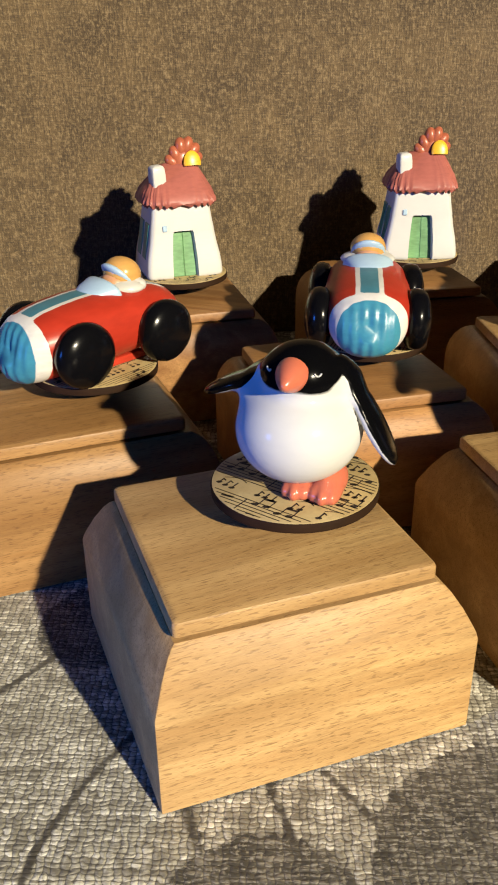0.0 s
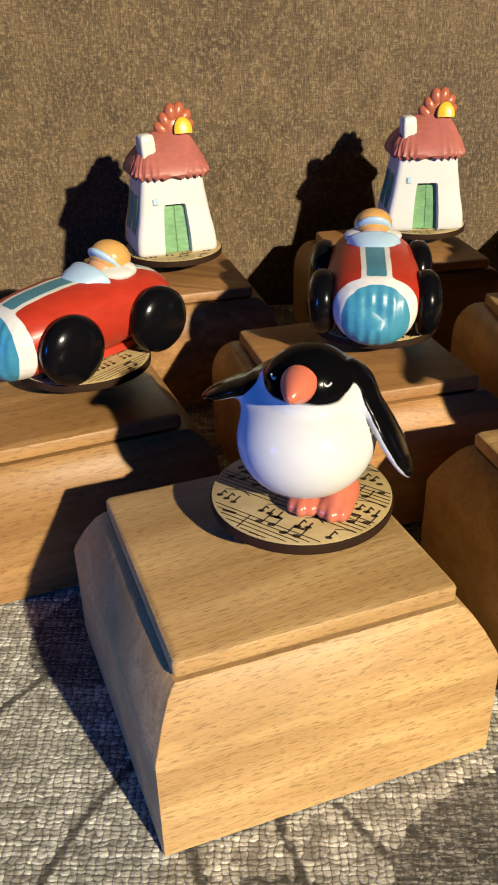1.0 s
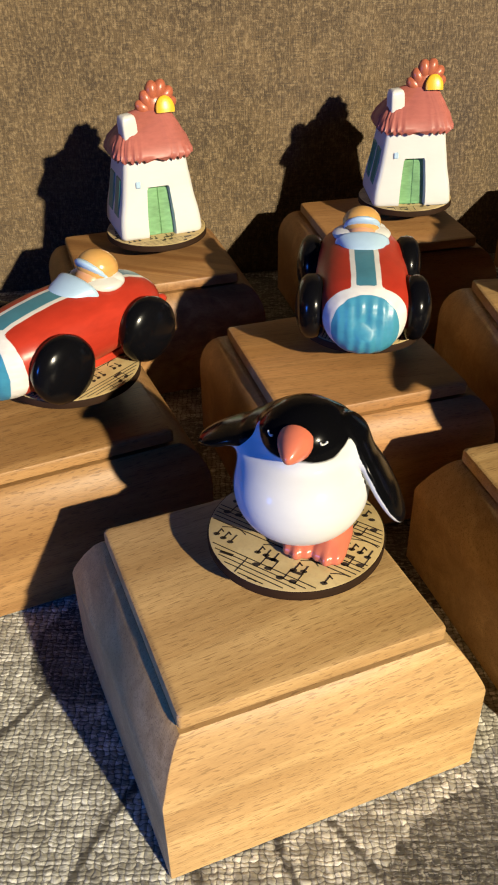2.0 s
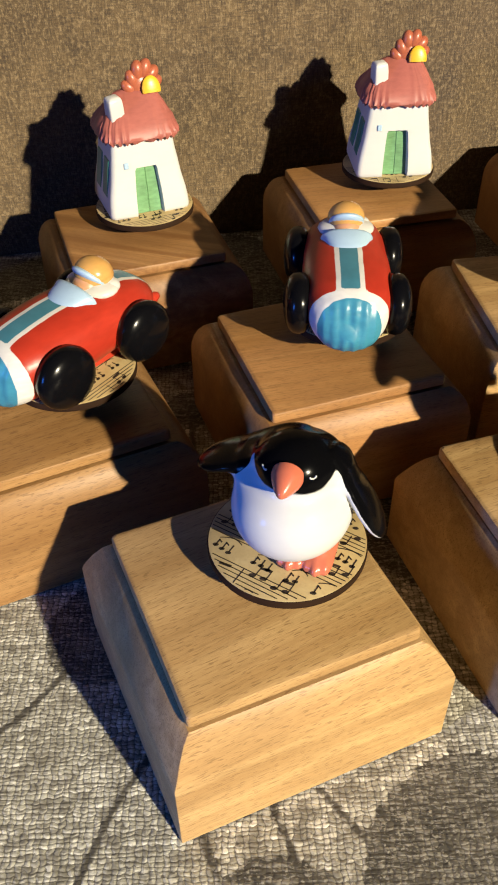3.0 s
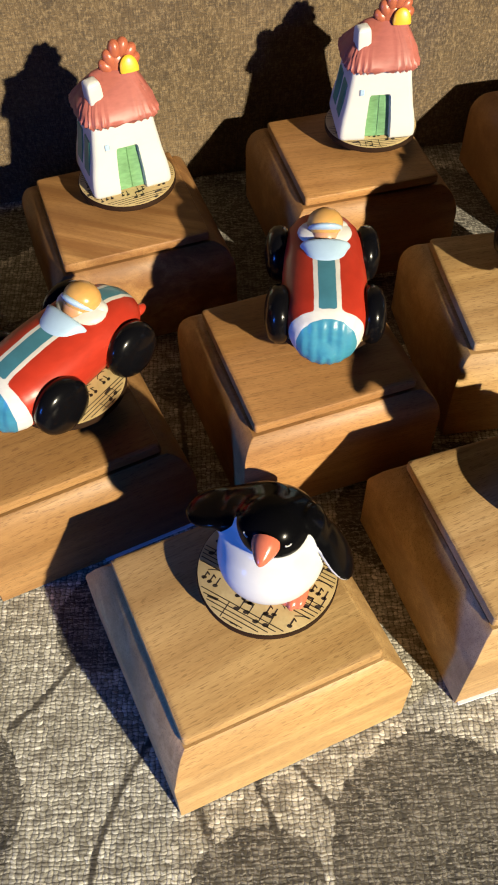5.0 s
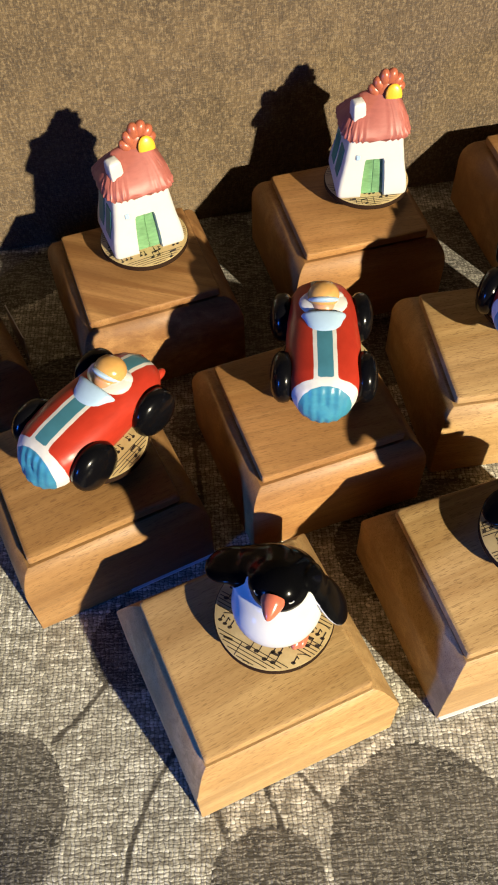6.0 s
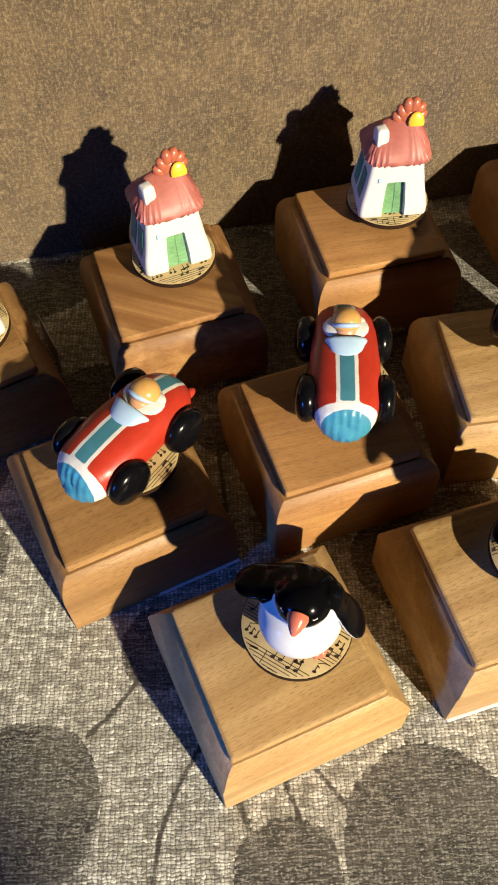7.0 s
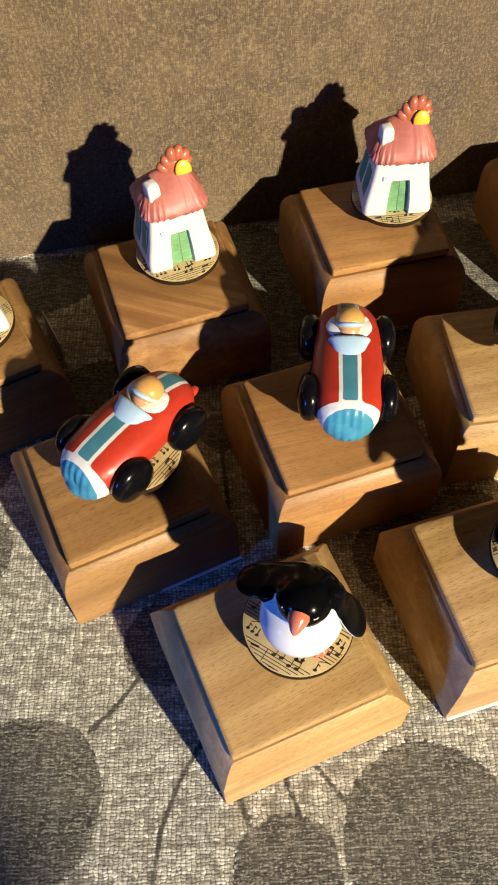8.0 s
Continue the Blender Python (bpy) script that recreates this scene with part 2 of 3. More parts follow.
def upholstery():
    """Mottled brown chenille: fine nap, worn paler patches and darker stains."""
    m, t, b = material("brown_chenille")
    nap = noise_tex(t, coords(t, (620, 620, 470)), 1.0, 3.0, 0.7)
    thread = noise_tex(t, coords(t, (1500, 1500, 160)), 1.0, 2.0)
    weft = noise_tex(t, coords(t, (170, 170, 1500)), 1.0, 2.0)
    blot = noise_tex(t, coords(t, (34, 34, 24)), 1.0, 5.0, 0.65, 0.6)
    broad = noise_tex(t, coords(t, (9, 9, 7)), 1.0, 2.0)
    c = mix(t, ramp(t, blot, 0.35, 0.68), (0.0588, 0.0356, 0.0141), (0.131, 0.0842, 0.0366))
    c = mix(t, math_node(t, "MULTIPLY", ramp(t, broad, 0.45, 0.7), 0.4), c, (0.0504, 0.0297, 0.0144))
    c = mix(t, math_node(t, "MULTIPLY", ramp(t, nap, 0.46, 0.66), 0.72), c, (0.235, 0.166, 0.0877))
    c = mix(t, math_node(t, "MULTIPLY", ramp(t, math_node(t, "ADD", thread, weft), 0.98, 1.22), 0.65), c, (0.028, 0.0158, 0.00766))
    t.links.new(c, b.inputs["Base Color"])
    b.inputs["Roughness"].default_value = 0.85
    b.inputs["Sheen Weight"].default_value = 0.25
    bump(t, b, math_node(t, "ADD", nap, math_node(t, "MULTIPLY", math_node(t, "ADD", thread, weft), 0.5)), 0.8, 0.0012)
    return m


linen_print = linen()
chenille = upholstery()


def plaster():
    m, t, b = material("plain_plaster")
    c = noise_tex(t, coords(t, (3, 3, 3)), 1.0, 4.0)
    t.links.new(mix(t, c, (0.030, 0.027, 0.024), (0.040, 0.036, 0.031)), b.inputs["Base Color"])
    b.inputs["Roughness"].default_value = 0.9
    return m


wall_paint = plaster()


# ---- mesh helpers ----
def finish(bm, name, mats, sharp=35.0):
    bmesh.ops.recalc_face_normals(bm, faces=bm.faces)
    me = bpy.data.meshes.new(name)
    bm.to_mesh(me)
    bm.free()
    for mt in (mats if isinstance(mats, (list, tuple)) else [mats]):
        me.materials.append(mt)
    me.polygons.foreach_set("use_smooth", [True] * len(me.polygons))
    me.set_sharp_from_angle(angle=radians(sharp))
    return me


def part(name, bm, mats, parent, label="", sharp=35.0):
    ob = new(name, finish(bm, name, mats, sharp))
    ob.parent = parent
    if label:
        tagged(ob, label=label)
    return ob


def thing(name, m, label, category, group=""):
    ob = new(name)
    ob.empty_display_size = 0.01
    ob.matrix_world = m
    return tagged(ob, label, category, group)


def loft(bm, rings, cap=True, slot=0):
    """Skin a list of closed rings that have equal counts of points."""
    rows = [[bm.verts.new(p) for p in ring] for ring in rings]
    n = len(rows[0])
    for a, b in zip(rows, rows[1:]):
        for i in range(n):
            j = (i + 1) % n
            f = bm.faces.new((a[i], a[j], b[j], b[i]))
            f.material_index = slot
    if cap:
        for row in (rows[0], rows[-1]):
            f = bm.faces.new(row)
            f.material_index = slot
    return rows


def slab(bm, x0, x1, y0, y1, z0, z1, bevel=0.0, seg=2, slot=0, m=None):
    r = bmesh.ops.create_cube(bm, size=1.0)
    vs = r["verts"]
    for v in vs:
        v.co = Vector(((x0 + x1) / 2 + v.co.x * (x1 - x0), (y0 + y1) / 2 + v.co.y * (y1 - y0), (z0 + z1) / 2 + v.co.z * (z1 - z0)))
    faces = {f for v in vs for f in v.link_faces}
    if bevel:
        edges = list({e for v in vs for e in v.link_edges})
        out = bmesh.ops.bevel(bm, geom=edges, offset=bevel, segments=seg, profile=0.5, affect="EDGES")
        faces = {f for f in faces if f.is_valid} | set(out["faces"])
    for f in faces:
        f.material_index = slot
    if m is not None:
        bmesh.ops.transform(bm, matrix=m, verts=list({v for f in faces for v in f.verts}))
    return faces


def blob(bm, centre, radii, m=None, slot=0, nu=20, nv=12, shape=None):
    """An ellipsoid; shape(p) may push its points about."""
    r = bmesh.ops.create_uvsphere(bm, u_segments=nu, v_segments=nv, radius=1.0)
    for v in r["verts"]:
        p = Vector((v.co.x * radii[0], v.co.y * radii[1], v.co.z * radii[2]))
        if shape:
            p = shape(p)
        if m is not None:
            p = m @ p
        v.co = p + Vector(centre)
    for f in {f for v in r["verts"] for f in v.link_faces}:
        f.material_index = slot
    return r["verts"]


def disc_ring(r, z, n, cx=0.0, cy=0.0):
    return [(cx + r * math.cos(2 * math.pi * i / n), cy + r * math.sin(2 * math.pi * i / n), z) for i in range(n)]


def rect_ring(x0, x1, y0, y1, z, r, k=3):
    out = []
    for cx, cy, a0 in ((x1 - r, y1 - r, 0), (x0 + r, y1 - r, 90), (x0 + r, y0 + r, 180), (x1 - r, y0 + r, 270)):
        for i in range(k + 1):
            a = radians(a0 + 90 * i / k)
            out.append((cx + r * math.cos(a), cy + r * math.sin(a), z))
    return out


def set_field(me, name, values):
    at = me.attributes.new(name, "FLOAT", "POINT")
    at.data.foreach_set("value", values)


# ---- structure: cloth, back panel, room shell ----
def spread(lo, hi, a, b, fine, coarse):
    """Coordinates from lo to hi, fine between a and b."""
    mid = list(np.arange(a, b, fine)) + [b]
    left = list(np.linspace(lo, a, coarse, endpoint=False))
    right = list(np.linspace(b, hi, coarse + 1))[1:]
    return np.array(left + mid + right)


# The front ones are printed leaves; most further back paint shade on the cloth.
LEAVES_AND_SHADE = [(0.060, 0.113, 0.0375, 0.0370), (-0.106, 0.166, 0.035, 0.036), (-0.002, 0.112, 0.0225, 0.0235), (-0.034, 0.220, 0.0190, 0.0205),
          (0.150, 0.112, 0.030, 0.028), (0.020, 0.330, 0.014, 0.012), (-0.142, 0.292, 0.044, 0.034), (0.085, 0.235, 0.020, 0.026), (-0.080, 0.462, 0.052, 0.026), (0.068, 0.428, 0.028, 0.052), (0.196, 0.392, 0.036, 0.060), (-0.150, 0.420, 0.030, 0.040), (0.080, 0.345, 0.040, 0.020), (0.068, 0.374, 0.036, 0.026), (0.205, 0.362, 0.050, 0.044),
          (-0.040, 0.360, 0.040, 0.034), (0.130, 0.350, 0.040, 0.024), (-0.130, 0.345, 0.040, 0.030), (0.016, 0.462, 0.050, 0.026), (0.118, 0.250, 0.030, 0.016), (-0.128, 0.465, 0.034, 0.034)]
STEMS = [((-0.046, 0.209), (-0.061, 0.196), (-0.073, 0.189)), ((-0.012, 0.190), (-0.025, 0.173), (-0.038, 0.159), (-0.050, 0.141), (-0.057, 0.122), (-0.060, 0.090)),
         ((-0.016, 0.152), (-0.013, 0.133)), ((0.006, 0.152), (0.0085, 0.132)), ((0.019, 0.153), (0.029, 0.133)), ((-0.094, 0.450), (-0.088, 0.480)), ((0.010, 0.268), (0.016, 0.322))]


def build_cloth():
    xs = spread(-1.3, 1.3, -0.20, 0.24, 0.0016, 10)
    ys = np.append(spread(-0.35, 0.30, 0.07, 0.28, 0.0016, 8), np.linspace(0.305, 0.60, 60))
    X, Y = np.meshgrid(xs, ys)
    R = np.random.RandomState(4)
    Z = 0.00045 * np.sin(31 * X + 9 * Y + 0.6) * np.sin(23 * Y - 5 * X)
    Z = Z - 0.0006
    field, stems = np.full(X.shape, -1.0), np.full(X.shape, -1.0)
    for cx, cy, rx, ry in LEAVES_AND_SHADE:
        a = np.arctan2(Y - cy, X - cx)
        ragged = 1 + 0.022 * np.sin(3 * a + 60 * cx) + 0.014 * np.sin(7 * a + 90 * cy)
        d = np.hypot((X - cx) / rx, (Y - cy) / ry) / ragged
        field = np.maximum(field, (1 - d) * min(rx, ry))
    for line in STEMS:
        for (ax, ay), (bx, by) in zip(line, line[1:]):
            lx, ly = bx - ax, by - ay
            s = np.clip(((X - ax) * lx + (Y - ay) * ly) / (lx * lx + ly * ly), 0, 1)
            d = np.hypot(X - ax - s * lx, Y - ay - s * ly)
            field = np.maximum(field, 0.00095 - d)
            stems = np.maximum(stems, 0.00100 - d)
    h, w = X.shape
    idx = np.arange(h * w).reshape(h, w)
    quads = np.stack([idx[:-1, :-1], idx[:-1, 1:], idx[1:, 1:], idx[1:, :-1]], -1).reshape(-1, 4)
    me = bpy.data.meshes.new("tablecloth")
    me.from_pydata(np.stack([X, Y, Z], -1).reshape(-1, 3).tolist(), [], quads.tolist())
    me.materials.append(linen_print)
    me.polygons.foreach_set("use_smooth", [True] * len(me.polygons))
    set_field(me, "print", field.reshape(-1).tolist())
    set_field(me, "stem", stems.reshape(-1).tolist())
    return tagged(new("tablecloth", me), "coarse beige linen tablecloth with grey leaf print and painted shade", "tablecloth", kind="structure")


build_cloth()


def structure(name, boxes, mat, label, category):
    bm = bmesh.new()
    for b in boxes:
        slab(bm, *b)
    return tagged(new(name, finish(bm, name, mat)), label, category, kind="structure")


WALL_TURN = -3.6
def build_back():
    """The upright upholstered panel behind the boxes, softly uneven."""
    xs, zs = np.linspace(-1.4, 1.4, 281), np.linspace(-0.06, 1.2, 64)
    bm = bmesh.new()
    rows = []
    for y_side in (0, 1):
        grid = [[bm.verts.new((x, (0.05 if y_side else 0.0012 * math.sin(14 * x + 3 * z) * math.sin(9 * z + 1.0)), z)) for x in xs] for z in zs]
        rows.append(grid)
        for a, b in zip(grid, grid[1:]):
            for i in range(len(xs) - 1):
                bm.faces.new((a[i], a[i + 1], b[i + 1], b[i]))
    front, back = rows
    for i in range(len(xs) - 1):
        bm.faces.new((front[-1][i], front[-1][i + 1], back[-1][i + 1], back[-1][i]))
    ob = new("backrest_panel", finish(bm, "backrest_panel", chenille))
    ob.matrix_world = pose(0, 0.4865, 0, 0, 0, WALL_TURN)
    return tagged(ob, "mottled brown upholstered back panel behind the boxes", "back panel", kind="structure")


build_back()

F0, F1 = ROOM_FRONT - 0.1, ROOM_FRONT
structure("wall_back", [(-1.4, 2.6, 0.75, 0.85, -0.8, 2.3)], wall_paint, "plain plaster wall", "wall")
# Unseen wall; its opening is narrowed to keep blue light off the back panel.
structure("wall_left", [(-1.41, -1.31, F0, -0.66, -0.8, 2.3), (-1.41, -1.31, -0.27, 0.75, -0.8, 2.3), (-1.41, -1.31, -0.66, -0.27, -0.8, 0.05),
                        (-1.41, -1.31, -0.66, -0.27, 0.55, 2.3)], wall_paint, "unseen plain plaster wall, window opening sized to limit light", "wall")
structure("wall_right", [(2.6, 2.7, F0, 0.85, -0.8, 2.3)], wall_paint, "plain plaster wall", "wall")
# Unseen wall; its opening is narrowed so less sunlit cloth bounces into the shadows.
structure("wall_front", [(-1.31, 0.81, F0, F1, -0.8, 2.3), (1.38, 2.6, F0, F1, -0.8, 2.3), (0.81, 1.38, F0, F1, -0.8, 0.93),
                         (0.81, 1.38, F0, F1, 1.56, 2.3)], wall_paint, "unseen plain plaster wall, window opening sized to limit light", "wall")
structure("ceiling", [(-1.41, 2.7, F0, 0.85, 2.3, 2.4)], wall_paint, "plain plaster ceiling", "ceiling")
structure("floor", [(-1.41, 2.7, F0, 0.85, -0.9, -0.8)], wall_paint, "plain floor", "floor")


# ---- music boxes ----
LID_X, LID_Y = 0.067, 0.066
BODY_TOP, LID_TOP = 0.0456, 0.0505
ROUNDED = [(1.0, 0.0), (1.0, 0.012), (1.0, 0.0295), (0.97, 0.0330), (0.87, 0.0367), (0.70, 0.0403), (0.50, 0.0430), (0.31, 0.0447), (0.15, BODY_TOP)]
BEVELLED = [(1.0, 0.0), (1.0, 0.012), (1.0, 0.0275), (1.0, 0.0290), (0.985, 0.0308), (0.93, 0.0326), (0.66, 0.0378), (0.38, 0.0426), (0.24, 0.0447), (0.12, BODY_TOP)]


def build_music_box(at, turn, mat, label, pad=None, bevelled=False):
    box = thing("music_box", pose(*at, 0, 0, turn), label, "music box", "wooden music boxes")
    bm = bmesh.new()
    inner = (-LID_X / 2, LID_X / 2, -LID_Y / 2, LID_Y / 2)
    outer = (-0.0403, 0.0437, -0.0390, 0.0427)
    rings = []
    for s, z in (BEVELLED if bevelled else ROUNDED):
        full = min(1.0, (max(0.0, BODY_TOP - z) / (BODY_TOP - 0.0295)) ** 0.68)      # the steep shoulder of the sides and the back
        if not bevelled:                                      # the others bulge a little
            full = 0.5 * s + 0.5 * (1.0 - max(0.0, (z - 0.0290) / (BODY_TOP + 0.0002 - 0.0290)) ** 2) ** 0.5
        e = [i + k * (o - i) for i, o, k in zip(inner, outer, (full, full, s, full))]
        ring = rect_ring(*e, z, 0.0005, 2)
        rings.append([(x - (0.0024 * full * (y + 0.039) / 0.082 if x < 0 else 0.0), y, h) for x, y, h in ring])      # a little out of square
    loft(bm, rings)
    part("body", bm, mat, box, sharp=28)
    bm = bmesh.new()
    lid = []
    for inset, z in ((0.0010, BODY_TOP + 0.0002), (0.0, BODY_TOP + 0.0008), (0.0, LID_TOP - 0.0011), (0.0003, LID_TOP - 0.0004), (0.0011, LID_TOP)):
        lid.append(rect_ring(inner[0] + inset, inner[1] - inset, inner[2] + inset, inner[3] - inset, z, 0.0012))
    loft(bm, lid)
    part("lid", bm, mat, box, sharp=40)
    if pad is not None:
        bm = bmesh.new()
        slab(bm, pad, 0.0442, -0.0402, 0.0405, 0.0, 0.0007)
        part("base_card", bm, felt_white, box, "thin white card under the box")
    return box


BOXES = {
    "penguin": ((0.0126, 0.1892), 9.3, beech_pale, "pale yellow beech music box standing on the tablecloth", None),
    "racer": ((-0.0392, 0.2846), 11.0, beech_warm, "warm brown beech wooden music box beside a printed leaf", 0.002),
    "racer_mid": ((0.0660, 0.2932), 4.8, beech_red, "reddish beech wooden music box with dark sides", None),
    "cottage": ((0.0090, 0.4014), 4.4, beech_swirl, "reddish beech music box with swirling lid grain", None),
    "cottage_mid": ((0.1268, 0.4150), 0.3, beech_red, "reddish beech wooden music box near the back panel", None),
    "second_penguin": ((0.1194, 0.1972), 3.3, beech_pale, "pale beech music box with dark streaked shoulder", -0.0395),
    "third_racer": ((0.1680, 0.3035), -6.5, beech_pale, "pale beech wooden music box with darker streaked grain", None),
    "third_cottage": ((-0.1062, 0.3822), 14.6, beech_warm, "warm beech music box with paper tag beside it", None),
    "corner": ((0.2540, 0.4130), -2.0, beech_red, "reddish beech wooden music box beside the back panel", None),
}
for key, (xy, turn, mat, label, pad) in BOXES.items():
    build_music_box((*xy, 0.0), turn, mat, label, pad, key in ("penguin", "second_penguin"))


# ---- turntable discs ----
DISC_TOP = 0.0595


def build_disc(xy, turn, seed):
    rng = random.Random(seed)
    d = thing("turntable_disc", pose(*xy, LID_TOP, 0, 0, turn), "round disc covered with yellowed sheet music paper", "disc", "sheet music discs")
    bm = bmesh.new()
    R, top = 0.0226, DISC_TOP - LID_TOP
    loft(bm, [disc_ring(R - 0.0006, top - 0.0030, 64), disc_ring(R - 0.0001, top - 0.0027, 64), disc_ring(R, top - 0.0008, 64), disc_ring(R - 0.0002, top - 0.0002, 64)])
    part("plywood_edge", bm, burnt_edge, d, "dark burnt plywood edge")
    bm = bmesh.new()
    loft(bm, [disc_ring(R - 0.0004, top - 0.0003, 64), disc_ring(R - 0.0004, top - 0.0001, 64), disc_ring(R - 0.0006, top, 64)])
    part("paper_face", bm, paper, d, "yellowed sheet music paper")
    bm = bmesh.new()
    loft(bm, [disc_ring(0.004, 0.0, 20), disc_ring(0.004, top - 0.0029, 20)])
    part("spindle", bm, burnt_edge, d)
    bm = bmesh.new()
    z = top + 0.00006

    def quad(x0, x1, y0, y1, shear=0.0):
        pts = [(x0, y0), (x1, y0 + shear), (x1, y1 + shear), (x0, y1)]
        if all(px * px + py * py < (R - 0.0006) ** 2 for px, py in pts):
            bm.faces.new([bm.verts.new((px, py, z)) for px, py in pts])

    def head(cx, cy, r):
        if cx * cx + cy * cy < (R - 0.0012) ** 2:
            bm.faces.new([bm.verts.new((cx + 1.35 * r * math.cos(a), cy + r * math.sin(a) + 0.3 * r * math.cos(a), z)) for a in (i * math.pi / 4 for i in range(8))])

    for row in range(-2, 2):
        y = row * 0.0132 + 0.0050
        for line in range(5):
            ly = y + line * 0.00138
            half = math.sqrt(max(0.0, (R - 0.0009) ** 2 - ly * ly))
            x = -half
            while x < half - 0.0005:
                quad(x, min(x + 0.002, half), ly, ly + 0.00034)
                x += 0.002
        x = -0.021 + rng.random() * 0.003
        while x < 0.021:                      # notes, beamed pairs and bar lines on the stave
            kind = rng.random()
            hy = y + rng.randint(0, 7) * 0.00069
            if kind < 0.78:
                head(x, hy, 0.00074)
                quad(x + 0.00062, x + 0.00094, hy, hy + 0.0036)
                if kind < 0.55:
                    nx = x + 0.0032
                    head(nx, hy + 0.0005, 0.00074)
                    quad(nx + 0.00062, nx + 0.00094, hy, hy + 0.0040)
                    quad(x + 0.00062, nx + 0.00094, hy + 0.0029, hy + 0.0038, 0.0004)
                    x = nx
            else:
                quad(x, x + 0.00034, y, y + 0.0058)
            x += 0.0024 + rng.random() * 0.0030
        x = -0.019 + rng.random() * 0.004
        while x < 0.019:                      # ornaments and slurs between the staves
            count = rng.randint(2, 4)
            slur = [(x + 0.0024 * count * f, y - 0.0014 + 0.0013 * math.sin(math.pi * f)) for f in np.linspace(-0.05, 0.9, 9)]
            for (ax, ay), (bx, by) in zip(slur, slur[1:]):
                quad(ax, bx, ay, ay + 0.00036, by - ay)
            for k in range(count):
                head(x, y - 0.0052 + rng.random() * 0.0010, 0.00064)
                quad(x - 0.0002, x + 0.00024, y - 0.0050, y - 0.0020)
                if rng.random() < 0.6:
                    quad(x - 0.0002, x + 0.0011, y - 0.0024, y - 0.0019, -0.0006)
                x += 0.0023
            x += 0.0025 + rng.random() * 0.004
    part("music_print", bm, ink, d, "dark printed staves and notes")
    return d


# ---- figures ----
def surface_net(field, lo, hi, step):
    """Smooth quads along the zero level of a distance field, on an even grid."""
    axes = [np.arange(l, h, step) for l, h in zip(lo, hi)]
    V = field(*np.meshgrid(*axes, indexing="ij"))
    corner = [(i, j, k) for i in (0, 1) for j in (0, 1) for k in (0, 1)]
    nx, ny, nz = (n - 1 for n in V.shape)
    cut = {c: V[c[0]:c[0] + nx, c[1]:c[1] + ny, c[2]:c[2] + nz] for c in corner}
    total, count = np.zeros((nx, ny, nz, 3)), np.zeros((nx, ny, nz))
    for a, b in itertools.combinations(corner, 2):
        if sum(abs(p - q) for p, q in zip(a, b)) != 1:
            continue
        cross = (cut[a] < 0) != (cut[b] < 0)
        s = np.where(cross, cut[a] / np.where(cross, cut[a] - cut[b], 1.0), 0.0)
        total += np.where(cross[..., None], np.array(a) + s[..., None] * (np.array(b) - np.array(a)), 0.0)
        count += cross
    cells = np.argwhere(count > 0)
    number = np.full(count.shape, -1)
    number[tuple(cells.T)] = np.arange(len(cells))
    inner = total[tuple(cells.T)] / count[tuple(cells.T)][:, None]
    verts = (cells + inner) * step + np.array(lo)
    quads = []
    for ax in range(3):
        u, w = [k for k in range(3) if k != ax]
        one, two = [slice(None)] * 3, [slice(None)] * 3
        one[ax], two[ax] = slice(0, -1), slice(1, None)
        for e in np.argwhere((V[tuple(one)] < 0) != (V[tuple(two)] < 0)):
            q = []
            for du, dw in ((1, 1), (0, 1), (0, 0), (1, 0)):
                c = e.copy()
                c[u] -= du
                c[w] -= dw
                q.append(int(number[tuple(c)]))
            quads.append(q)
    return verts, quads


def egg(p, c, r, turn=None):
    """Distance to an ellipsoid, about right near its surface."""
    q = [a - b for a, b in zip(p, c)]
    if turn is not None:
        q = [sum(turn[j][i] * q[j] for j in range(3)) for i in range(3)]
    k0 = np.sqrt(sum((a / b) ** 2 for a, b in zip(q, r))) + 1e-9
    k1 = np.sqrt(sum((a / (b * b)) ** 2 for a, b in zip(q, r))) + 1e-9
    return k0 * (k0 - 1.0) / k1


def melt(a, b, k):
    """Union with a soft fillet of width k."""
    h = np.clip(0.5 + 0.5 * (b - a) / k, 0.0, 1.0)
    return b + (a - b) * h - k * h * (1.0 - h)


def wing_turn(side, degrees):
    return Matrix.Rotation(radians(-side * degrees), 3, "Y") @ Matrix.Rotation(radians(side * 8), 3, "Z")


HANGING, RAISED = wing_turn(1, 31), wing_turn(-1, 67)
HANG_AT, RAISE_AT = (16.8, 2.6, 20.8), (-16.2, 3.4, 26.6)


def penguin_trunk(x, y, z):
    p = (x, y, z)
    d = melt(egg(p, (-0.6, -1.5, 17.0), (16.2, 17.0, 13.9)), egg(p, (0, 4.8, 22.6), (13.2, 11.0, 13.2)), 5.0)
    d = melt(d, egg(p, (0, 12.0, 9.5), (6.5, 5.4, 4.0)), 4.0)
    return melt(d, egg(p, (0, -2.1, 31.2), (9.6, 9.8, 8.8)), 2.4)


def penguin_wings(x, y, z):
    swell = 1.0 + 0.018 * np.clip(30 - z, 0, 20)
    hang = egg((x, 2.8 + (y - 2.8) / swell, z), HANG_AT, (2.3, 6.2, 14.2), HANGING)
    out = 1.0 + 0.016 * np.clip(-x - 10, 0, 18)
    rise = egg((x, 2.8 + (y - 2.8) / out, z), RAISE_AT, (2.3, 7.4, 13.2), RAISED)
    return np.minimum(hang, rise)


def penguin_form(x, y, z):
    near = np.maximum(np.clip((z - 24) / 7, 0, 1) * (x > 0), np.clip((24 + x) / 9, 0, 1) * (x < 0))
    return melt(penguin_trunk(x, y, z), penguin_wings(x, y, z), 0.5 + 6.5 * near)


